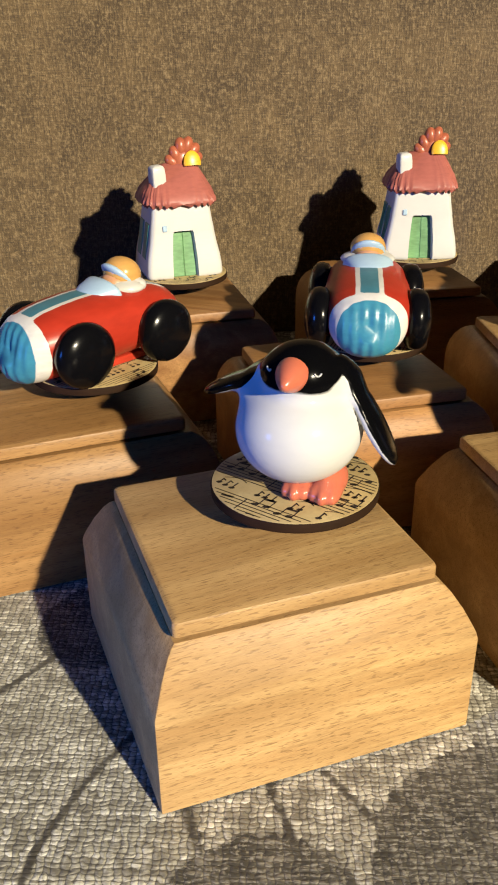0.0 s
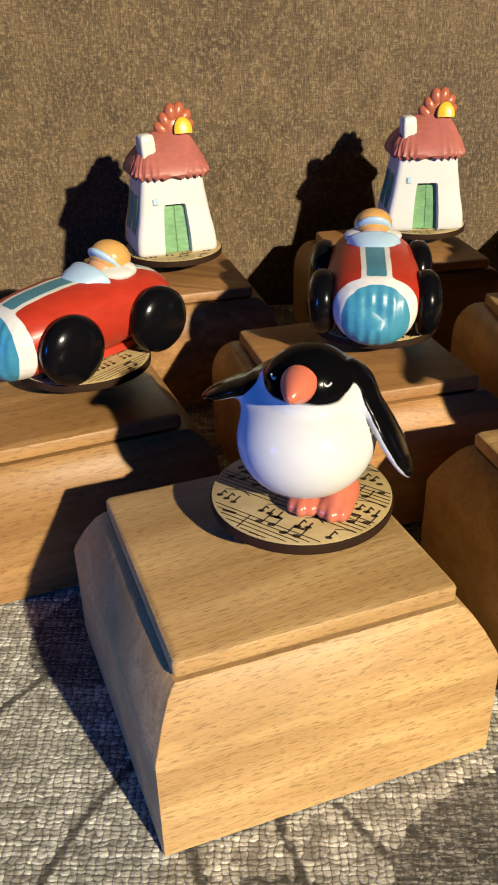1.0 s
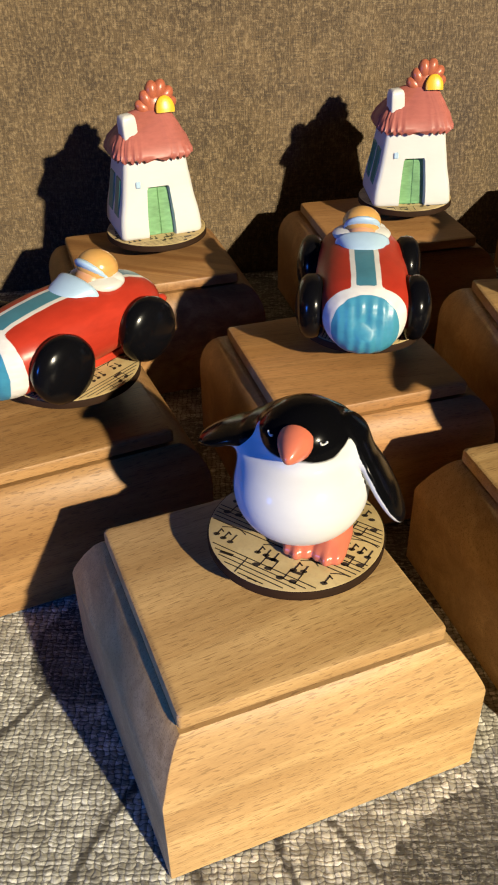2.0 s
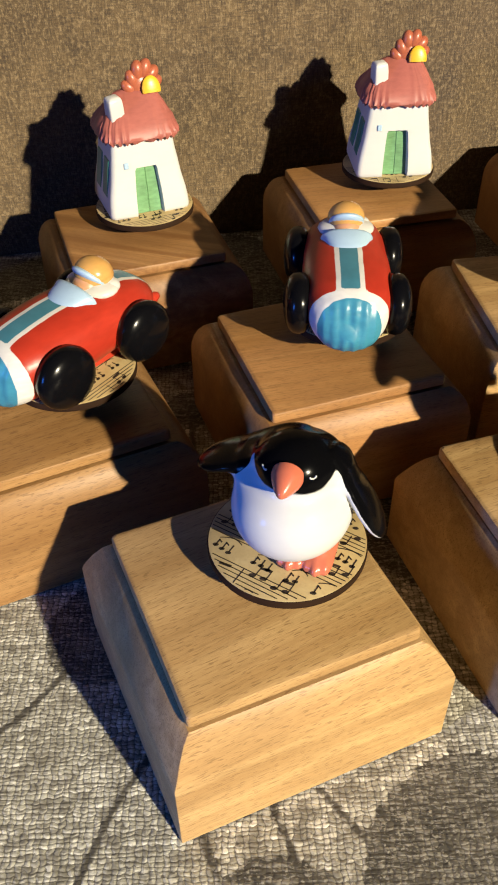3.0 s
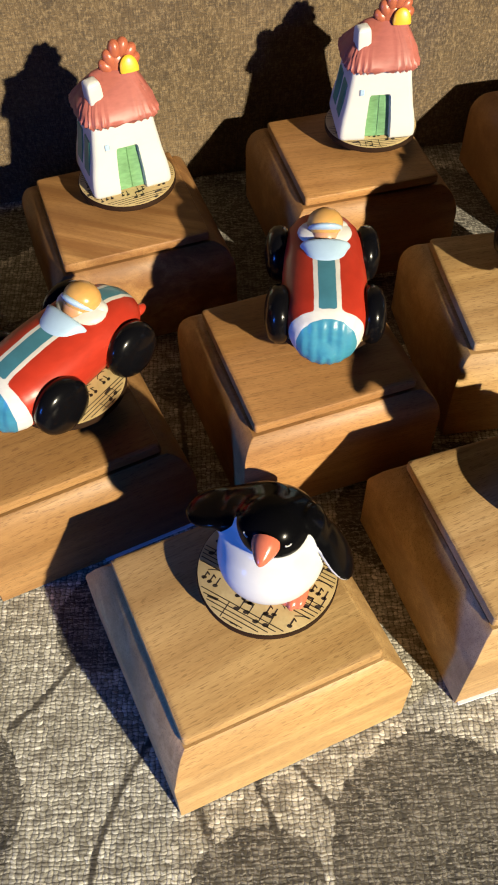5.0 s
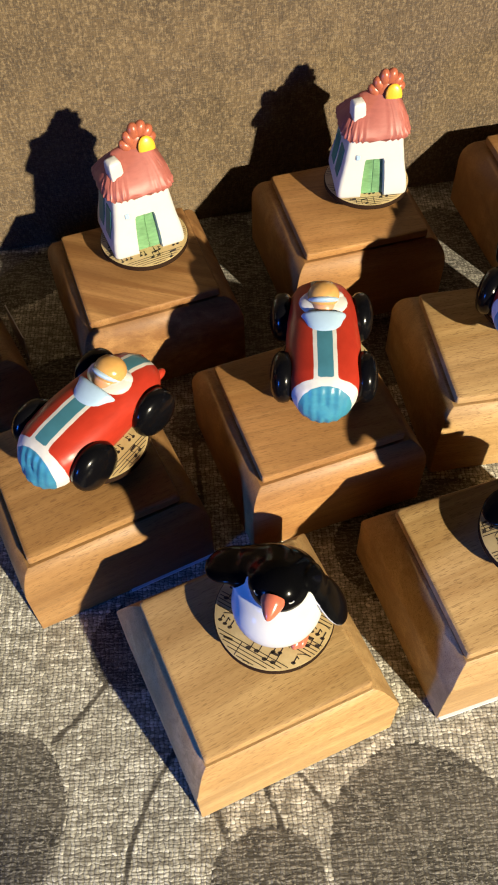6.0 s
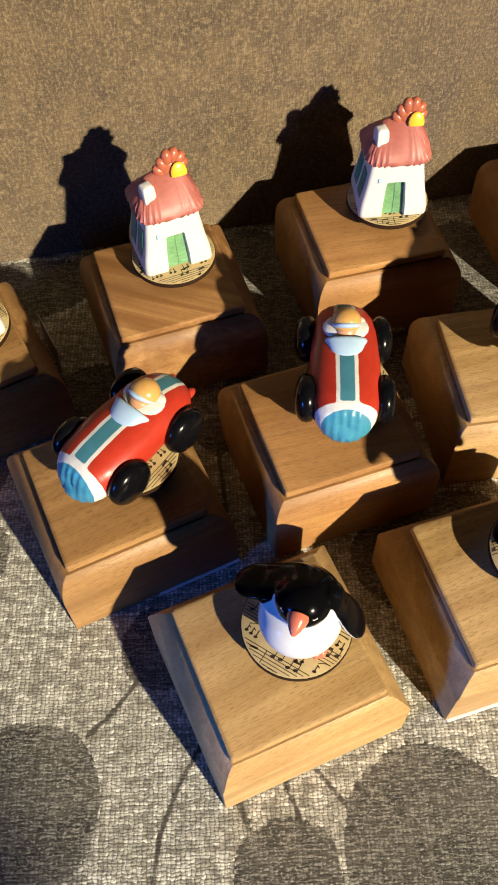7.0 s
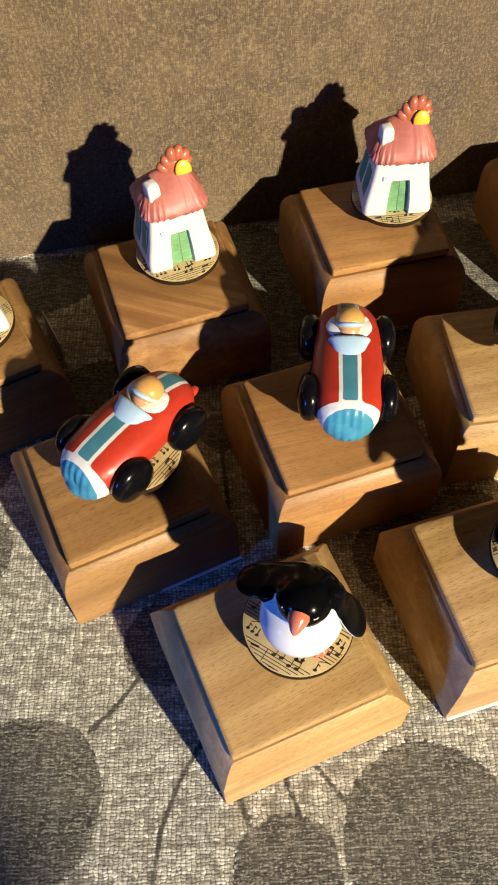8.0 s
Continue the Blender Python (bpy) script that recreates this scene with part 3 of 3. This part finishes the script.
def penguin_feet(x, y, z):
    d = np.full(x.shape, 99.0)
    for side in (-1, 1):
        foot = egg((x, y, z), (4.6 + side * 3.7, -1.5, 3.0), (4.2, 7.6, 4.6))
        for k in (-1, 0, 1):
            foot = melt(foot, egg((x, y, z), (4.6 + side * 3.7 + 2.4 * k, -8.2 + 1.2 * abs(k), 2.1), (1.7, 4.0, 2.4)), 1.4)
        d = melt(d, foot, 0.7)
    return np.maximum(d, -z)


def build_penguin(xy, heading):
    """A squat glossy penguin figure, one mesh; it faces the heading, in degrees from +x."""
    bm = bmesh.new()
    trunk = 0
    for form, lo, hi, step, slot in ((penguin_form, (-36, -21, 1), (29, 22, 46), 0.62, 0), (penguin_feet, (-8, -16, -1), (19, 11, 11), 0.6, 1)):
        verts, quads = surface_net(form, lo, hi, step)
        made = [bm.verts.new((v[0] / 1000, v[1] / 1000, v[2] / 1000)) for v in verts]
        trunk = trunk or len(made)
        for q in quads:
            bm.faces.new([made[i] for i in q]).material_index = slot
    beak = Matrix.Rotation(radians(5), 3, "X")
    rows = []
    for s, r in ((0.0, 4.4), (1.4, 4.3), (2.9, 3.75), (4.6, 2.85), (6.2, 1.9), (7.3, 1.05), (7.8, 0.3)):
        ring = []
        for i in range(24):
            a = 2 * math.pi * i / 24
            p = beak @ Vector((r * math.cos(a) * 0.95, -s, r * math.sin(a)))
            ring.append((p.x / 1000, p.y / 1000 - 0.0091, p.z / 1000 + 0.0343))
        rows.append(ring)
    loft(bm, rows, slot=1)
    for side in (-1, 1):                                             # the crescent eyes
        for k in range(7):
            a = radians(200 + k * 22)
            az = radians(-90 + side * 42)
            u = Vector((-math.sin(az), math.cos(az), 0)) * 0.0009 * math.cos(a)
            p = Vector((0.0092 * math.cos(az), 0.0093 * math.sin(az) - 0.0019, 0.0352 + 0.0009 * math.sin(a))) + u
            blob(bm, p, (0.00026, 0.00026, 0.00028), None, 2, 8, 6)
    me = finish(bm, "penguin_figurine", [penguin_paint, orange_gloss, white_gloss], 70)
    co = np.empty(len(me.vertices) * 3)
    me.vertices.foreach_get("co", co)
    x, y, z = 1000 * co.reshape(-1, 3).T
    hood = 10.5 - np.sqrt(x ** 2 + (y + 1.9) ** 2 + (z - 33.7) ** 2)
    side_edge = np.where(z < 24, 1.72, 1.72 - 0.045 * (z - 24))
    cape = (np.abs(np.arctan2(x, -y)) - side_edge) * 13 - np.clip(11 - z, 0, 9) * 1.3
    body = np.maximum(hood, cape)
    inner = []                                                       # depth from each wing's inner face
    for at, turn in ((HANG_AT, HANGING), (RAISE_AT, RAISED)):
        inner.append(sum(turn[j][0] * (v - a) for j, (v, a) in enumerate(zip((x, y, z), at))))
    wing = np.where(x > 0, inner[0] + 0.1, -inner[1] + 1.2)
    share = np.clip((penguin_trunk(x, y, z) - penguin_wings(x, y, z)) / 2.0 + 0.3, 0, 1)
    dark = wing * share + body * (1 - share)
    dark[trunk:] = -10
    set_field(me, "black", (dark / 1000).tolist())
    ob = new("penguin_figurine", me)
    ob.matrix_world = pose(*xy, DISC_TOP, 0, 0, heading + 90)
    return tagged(ob, "glossy black and white penguin figurine with orange beak", "figurine", "penguin figurines")


def build_car(xy, turn):
    """A rounded toy racing car, nose towards local -y."""
    car = thing("toy_racing_car", pose(*xy, DISC_TOP, 0, 0, turn), "red toy racing car with blue nose and driver", "toy car", "toy racing cars")
    bm = bmesh.new()
    prof = [(-35.0, 2.5, 2.2, 10.5), (-34.6, 6.0, 5.0, 10.6), (-33.4, 9.4, 7.6, 10.8), (-31.2, 12.2, 9.6, 11.2), (-28, 14.0, 10.6, 11.8), (-23, 15.0, 11.2, 12.5), (-16, 15.5, 11.6, 13.1), (-8, 15.6, 11.9, 13.5),
            (0, 15.4, 11.9, 13.7), (8, 14.9, 11.8, 13.9), (16, 15.2, 11.3, 13.9), (23, 14.2, 10.2, 13.7), (29, 11.6, 8.4, 13.2), (33, 7.6, 5.8, 12.6), (34.6, 2.6, 2.4, 12.2)]
    rings, n = [], 112
    ys = []
    for (y0, a0, b0, c0), (y1, a1, b1, c1) in zip(prof, prof[1:]):
        steps = 3 if y0 < -20 else 2
        for k in range(steps):
            s = k / steps
            ys.append((y0 + s * (y1 - y0), a0 + s * (a1 - a0), b0 + s * (b1 - b0), c0 + s * (c1 - c0)))
    ys.append(prof[-1])
    for y, a, b, c in ys:
        a *= 1.0 + 0.05 * math.exp(-((y + 1) / 22) ** 2) - 0.10 * max(0.0, (-22 - y) / 13)          # the flanks swell between the wheels
        ring = []
        for i in range(n):
            th = 2 * math.pi * i / n
            cx, sz = math.cos(th), math.sin(th)
            e = 0.86
            x = a * math.copysign(abs(cx) ** e, cx)
            z = c + 1.5 + (b if sz > 0 else b + 0.9) * math.copysign(abs(sz) ** e, sz)
            yy = y
            if y < -30.6:
                yy += 0.24 * math.cos(x * 2 * math.pi / 3.6) * min(1.0, (-30.6 - y) / 1.5)      # moulded ribs on the nose
            yy += 1.5 * (sz - 0.2) * max(0.0, (-y - 20) / 15)      # the nose slopes back
            ring.append((x / 1000, yy / 1000, z / 1000))
        rings.append(ring)
    loft(bm, rings)
    me = finish(bm, "body", car_paint, 60)
    white, teal, nose = [], [], []
    for v in me.vertices:
        x, y, z = v.co
        top = 0.0 if z > 0.0155 else -0.01
        lim = -0.0260 - 0.10 * abs(z - 0.0120) - 4.0 * x * x
        st = 0.0050 - abs(x) + top
        front = y - lim
        white.append(max(-front, st if (y < 0.040) else -0.01))
        teal.append(min(0.0033 - abs(x) + top, max(min(y + 0.0266, 0.0015 - y), y - 0.019)))
        nose.append(-0.0290 - 0.10 * abs(z - 0.0120) - 20.0 * x * x - y)
    for nm, f in (("white", white), ("teal", teal), ("nose", nose)):
        set_field(me, nm, f)
    body = new("body", me)
    body.parent = car
    for sx in (-1, 1):
        for wy in (-0.0165, 0.0180):
            bm = bmesh.new()
            rows = []
            for x, r in ((-4.8, 5.6), (-4.2, 9.0), (-2.7, 10.7), (-0.5, 11.2), (1.5, 10.8), (3.2, 9.3), (4.3, 6.7), (5.0, 3.6), (5.2, 0.8)):
                rows.append([(sx * x / 1000, r * math.cos(2 * math.pi * i / 36) / 1000, r * math.sin(2 * math.pi * i / 36) / 1000) for i in range(36)])
            loft(bm, rows)
            w = part("wheel", bm, black_gloss, car, "glossy black domed wheel", 60)
            w.matrix_basis = pose(sx * 0.0179, wy, 0.0117)
    bm = bmesh.new()                                              # the rounded screen before the driver

    sections = []
    for y, w, h in ((-4.4, 3.6, 26.4), (-4.0, 5.0, 27.0), (-2.6, 5.9, 27.9), (-0.6, 7.2, 29.0), (1.6, 8.4, 29.8), (3.2, 9.3, 30.3), (4.2, 9.7, 30.4), (4.8, 9.5, 30.0), (5.0, 8.8, 28.8)):
        arc = [radians(180 * k / 20) for k in range(21)]
        ring = [(w * math.cos(a) / 1000, (y + 1.6 * (1 - math.sin(a)) * (y > 1)) / 1000, (24.0 + (h - 24.0) * math.sin(a) ** 0.6) / 1000) for a in arc]
        sections.append(ring + [(0.0, y / 1000, 0.0235)])
    loft(bm, sections)
    part("windscreen", bm, blue_white, car, "pale blue curved windscreen", 50)
    bm = bmesh.new()
    blob(bm, (0, 0.0086, 0.0266), (0.0106, 0.0078, 0.0030), None, 0)
    blob(bm, (0.0050, 0.0118, 0.0268), (0.0042, 0.0034, 0.0026), None, 0)
    blob(bm, (-0.0052, 0.0100, 0.0264), (0.0036, 0.0032, 0.0024), None, 0)
    part("collar", bm, white_gloss, car, "white scarf and cockpit rim", 60).matrix_basis = pose(0, 0.0042, -0.0003)
    bm = bmesh.new()                                              # the driver doll: head, goggles and helmet in one mesh
    lean = Matrix.Rotation(radians(-24), 3, "X")
    blob(bm, (0, 0.0062, 0.0284), (0.0054, 0.0054, 0.0050), None, 1)
    blob(bm, (0, 0.0096, 0.0318), (0.0069, 0.0068, 0.0058), lean, 0)
    blob(bm, (0, 0.0078, 0.0310), (0.0066, 0.0071, 0.0021), Matrix.Rotation(radians(-46), 3, "X"), 2)
    blob(bm, (0, 0.0010, 0.0288), (0.0013, 0.0012, 0.0012), None, 1, 10, 8)
    for sx in (-1, 1):
        blob(bm, (sx * 0.0032, 0.0020, 0.0273), (0.0017, 0.0014, 0.0014), None, 1, 10, 8)
    part("driver", bm, [helmet_orange, skin_paint, blue_white], car, "driver doll with amber helmet", 60).matrix_basis = pose(0, 0.0045, -0.0018)
    bm = bmesh.new()
    slab(bm, -0.008, 0.008, -0.016, 0.016, 0.0, 0.0030, 0.0008)
    part("mount", bm, red_gloss, car, "red underside glued to the disc")
    bm = bmesh.new()
    for sx in (-1, 1):
        blob(bm, (sx * 0.0062, 0.0330, 0.0130), (0.0022, 0.0042, 0.0022), None, 0, 12, 8)
    part("exhaust", bm, red_gloss, car, "red rounded exhaust stubs", 60)
    return car


def build_house(xy, turn):
    """A flared white cottage, door towards local -y."""
    house = thing("toy_house", pose(*xy, DISC_TOP, 0, 0, turn), "white toy cottage with red roof and green door", "toy house", "toy houses")
    bm = bmesh.new()

    def ring(z, w, d, notch, a):
        """A square plan with rounded corners and, low down, the door recess."""
        out = [(-a, -d, z), (-a + 0.0005, -d + notch, z), (a - 0.0005, -d + notch, z), (a, -d, z)]
        r = 0.0026
        for cx, cy, a0 in ((w - r, -d + r, 270), (w - r, d - r, 0), (-w + r, d - r, 90), (-w + r, -d + r, 180)):
            out += [(cx + r * math.cos(radians(a0 + 18 * i)), cy + r * math.sin(radians(a0 + 18 * i)), z) for i in range(6)]
        return out
    lev = [(0.0, 17.8, 15.6, 6.2), (0.0006, 18.3, 16.1, 6.2), (0.002, 18.5, 16.3, 6.2), (0.006, 18.2, 15.8, 6.1), (0.010, 17.6, 15.3, 5.9), (0.016, 16.3, 14.3, 5.4), (0.0205, 15.6, 13.8, 5.0), (0.0214, 15.5, 13.7, 4.5)]
    rings = [ring(z, w / 1000, d / 1000, 0.0036, a / 1000) for z, w, d, a in lev]
    rings += [ring(z, w / 1000, d / 1000, 0.0, 0.0046) for z, w, d in ((0.0216, 15.5, 13.7), (0.027, 14.6, 13.0), (0.035, 13.6, 12.2))]
    loft(bm, rings)
    part("wall", bm, white_gloss, house, "white plastered wall flaring to the foot", 50)
    for sx in (-1, 1):
        bm = bmesh.new()
        slab(bm, sx * 0.0031 - 0.00308, sx * 0.0031 + 0.00308, -0.0002, 0.0006, 0.0, 0.0210, 0.0003, 1)
        leaf = part("door_leaf", bm, green_paint, house, "green painted door leaf")
        leaf.matrix_basis = pose(0, -0.0131, 0, -7.0, 0, 0)
    bm = bmesh.new()
    slab(bm, -0.0011, 0.0011, -0.0003, 0.0004, -0.0014, 0.0014, 0.0003, 1)
    peep = part("window", bm, blue_white, house, "small pale blue window")
    peep.matrix_basis = pose(-0.0088, -0.0139, 0.0232, -7, 0, 0)
    for y0, y1, lab in ((-0.0095, -0.0015, "dark green shutter"), (0.0015, 0.0095, "dark green shutter")):
        bm = bmesh.new()
        slab(bm, -0.0005, 0.0006, y0, y1, -0.008, 0.009, 0.0005, 1)
        sh = part("shutter", bm, teal_dark, house, lab)
        sh.matrix_basis = pose(-0.0164, 0, 0.0160, 0, 9.0, 0)
    bm = bmesh.new()
    rings = []
    n = 168
    for z, w, d, top in ((33.2, 14.6, 12.4, 0), (33.0, 16.6, 15.0, 0), (34.6, 17.4, 15.9, 0), (36.6, 17.2, 15.4, 0), (41, 15.8, 12.9, 0.1), (46, 13.4, 9.4, 0.3), (51, 10.6, 5.6, 0.6), (55, 8.4, 2.4, 1.0), (56, 7.6, 1.0, 1.0)):
        rr = []
        for i in range(n):
            a = 2 * math.pi * i / n
            e = 0.42
            x = w * math.copysign(abs(math.cos(a)) ** e, math.cos(a))
            y = d * math.copysign(abs(math.sin(a)) ** e, math.sin(a))
            u = x if abs(y) / d > abs(x) / w else y
            g = 0.40 * math.cos(2.1 * u + 0.5 * math.sin(0.4 * z)) + 0.16 * math.cos(4.7 * u + 0.9 * math.sin(0.5 * z) + 1.0)
            k = 1 + (g / 16 if z > 33.1 else 0)
            zz = 33 + (z - 33) * 0.80
            rr.append((x * k / 1000, y * k / 1000 + 0.0012 * top, (zz + 0.45 * top * x * 0.6 + (0.75 * math.cos(2.1 * u) if 33.3 > z else 0)) / 1000))
        rings.append(rr)
    loft(bm, rings)
    part("roof", bm, roof_red, house, "brick red ribbed thatch roof", 50)
    bm = bmesh.new()
    rings = []
    for z, h in ((0.0, 3.3), (5.0, 3.3), (7.6, 3.1), (8.7, 2.7), (9.2, 1.8), (9.3, 0.5)):
        rings.append(rect_ring(-h / 1000, h / 1000, -h / 1000, h / 1000, z / 1000, 0.25 * h / 1000, 2))
    loft(bm, rings)
    ch = part("chimney", bm, white_gloss, house, "white pointed chimney", 50)
    ch.matrix_basis = pose(-0.0092, -0.0058, 0.0415, 2, -4, 12)
    flower = new("sunflower")
    flower.parent = house
    for k, (px, pz) in enumerate(((-3.0, 47.0), (-1.2, 50.4), (0.6, 53.6), (3.4, 57.0), (7.0, 57.4), (10.0, 55.0), (10.8, 51.6))):
        bm = bmesh.new()
        blob(bm, (0, 0, 0), (0.0030, 0.0030, 0.0046), None, 0, 14, 10)
        pt = part("petal", bm, petal_red, flower, sharp=80)
        pt.matrix_basis = pose((5.8 + 0.84 * (px - 5.8)) / 1000, -0.0006 if k > 6 else 0.0008, pz / 1000, 0, -70 + 23 * k, 0)
    bm = bmesh.new()
    blob(bm, (0, 0, 0), (0.0058, 0.0031, 0.0068), None, 0, 18, 12)
    part("petal_base", bm, petal_red, flower, sharp=80).matrix_basis = pose(0.0046, 0.0004, 0.0500)
    bm = bmesh.new()
    blob(bm, (0, 0, 0), (0.0042, 0.0015, 0.0056), None, 0, 22, 12, lambda p: Vector((p.x, p.y, max(p.z, -0.0012))))
    part("flower_centre", bm, yellow_paint, flower, "yellow flower centre", 80).matrix_basis = pose(0.0080, -0.0042, 0.0505, -14, 0, 0)
    return house


build_disc((0.0224, 0.1942), -46.0, 3)
build_disc((-0.0288, 0.2912), 40.0, 5)
build_disc((0.0764, 0.3012), 60.0, 7)
build_disc((0.0148, 0.4092), 10.0, 9)
build_disc((0.1385, 0.4205), -8.0, 11)
build_disc((0.1310, 0.1995), 5.0, 13)
build_disc((0.1820, 0.3140), 20.0, 15)
build_disc((-0.0969, 0.3865), 30.0, 17)

build_penguin((0.0240, 0.1925), -121.0)
build_penguin((0.1325, 0.1980), -88.0)
build_car((-0.0278, 0.2925), -54.5)
build_car((0.0755, 0.3030), -16.0)
build_car((0.1840, 0.3160), -40.0)
build_house((0.0141, 0.4132), 8.0)
build_house((0.1387, 0.4210), -9.5)
build_house((-0.0979, 0.3880), 14.0)

bm = bmesh.new()
slab(bm, -0.0003, 0.0003, -0.014, 0.014, 0.0, 0.0190)
tag = new("paper_tag", finish(bm, "paper_tag", felt_white))
tag.matrix_world = pose(-0.0622, 0.4090, 0.0, 0, 2, 14.6)
tagged(tag, "small white paper tag standing beside a music box", "paper tag")
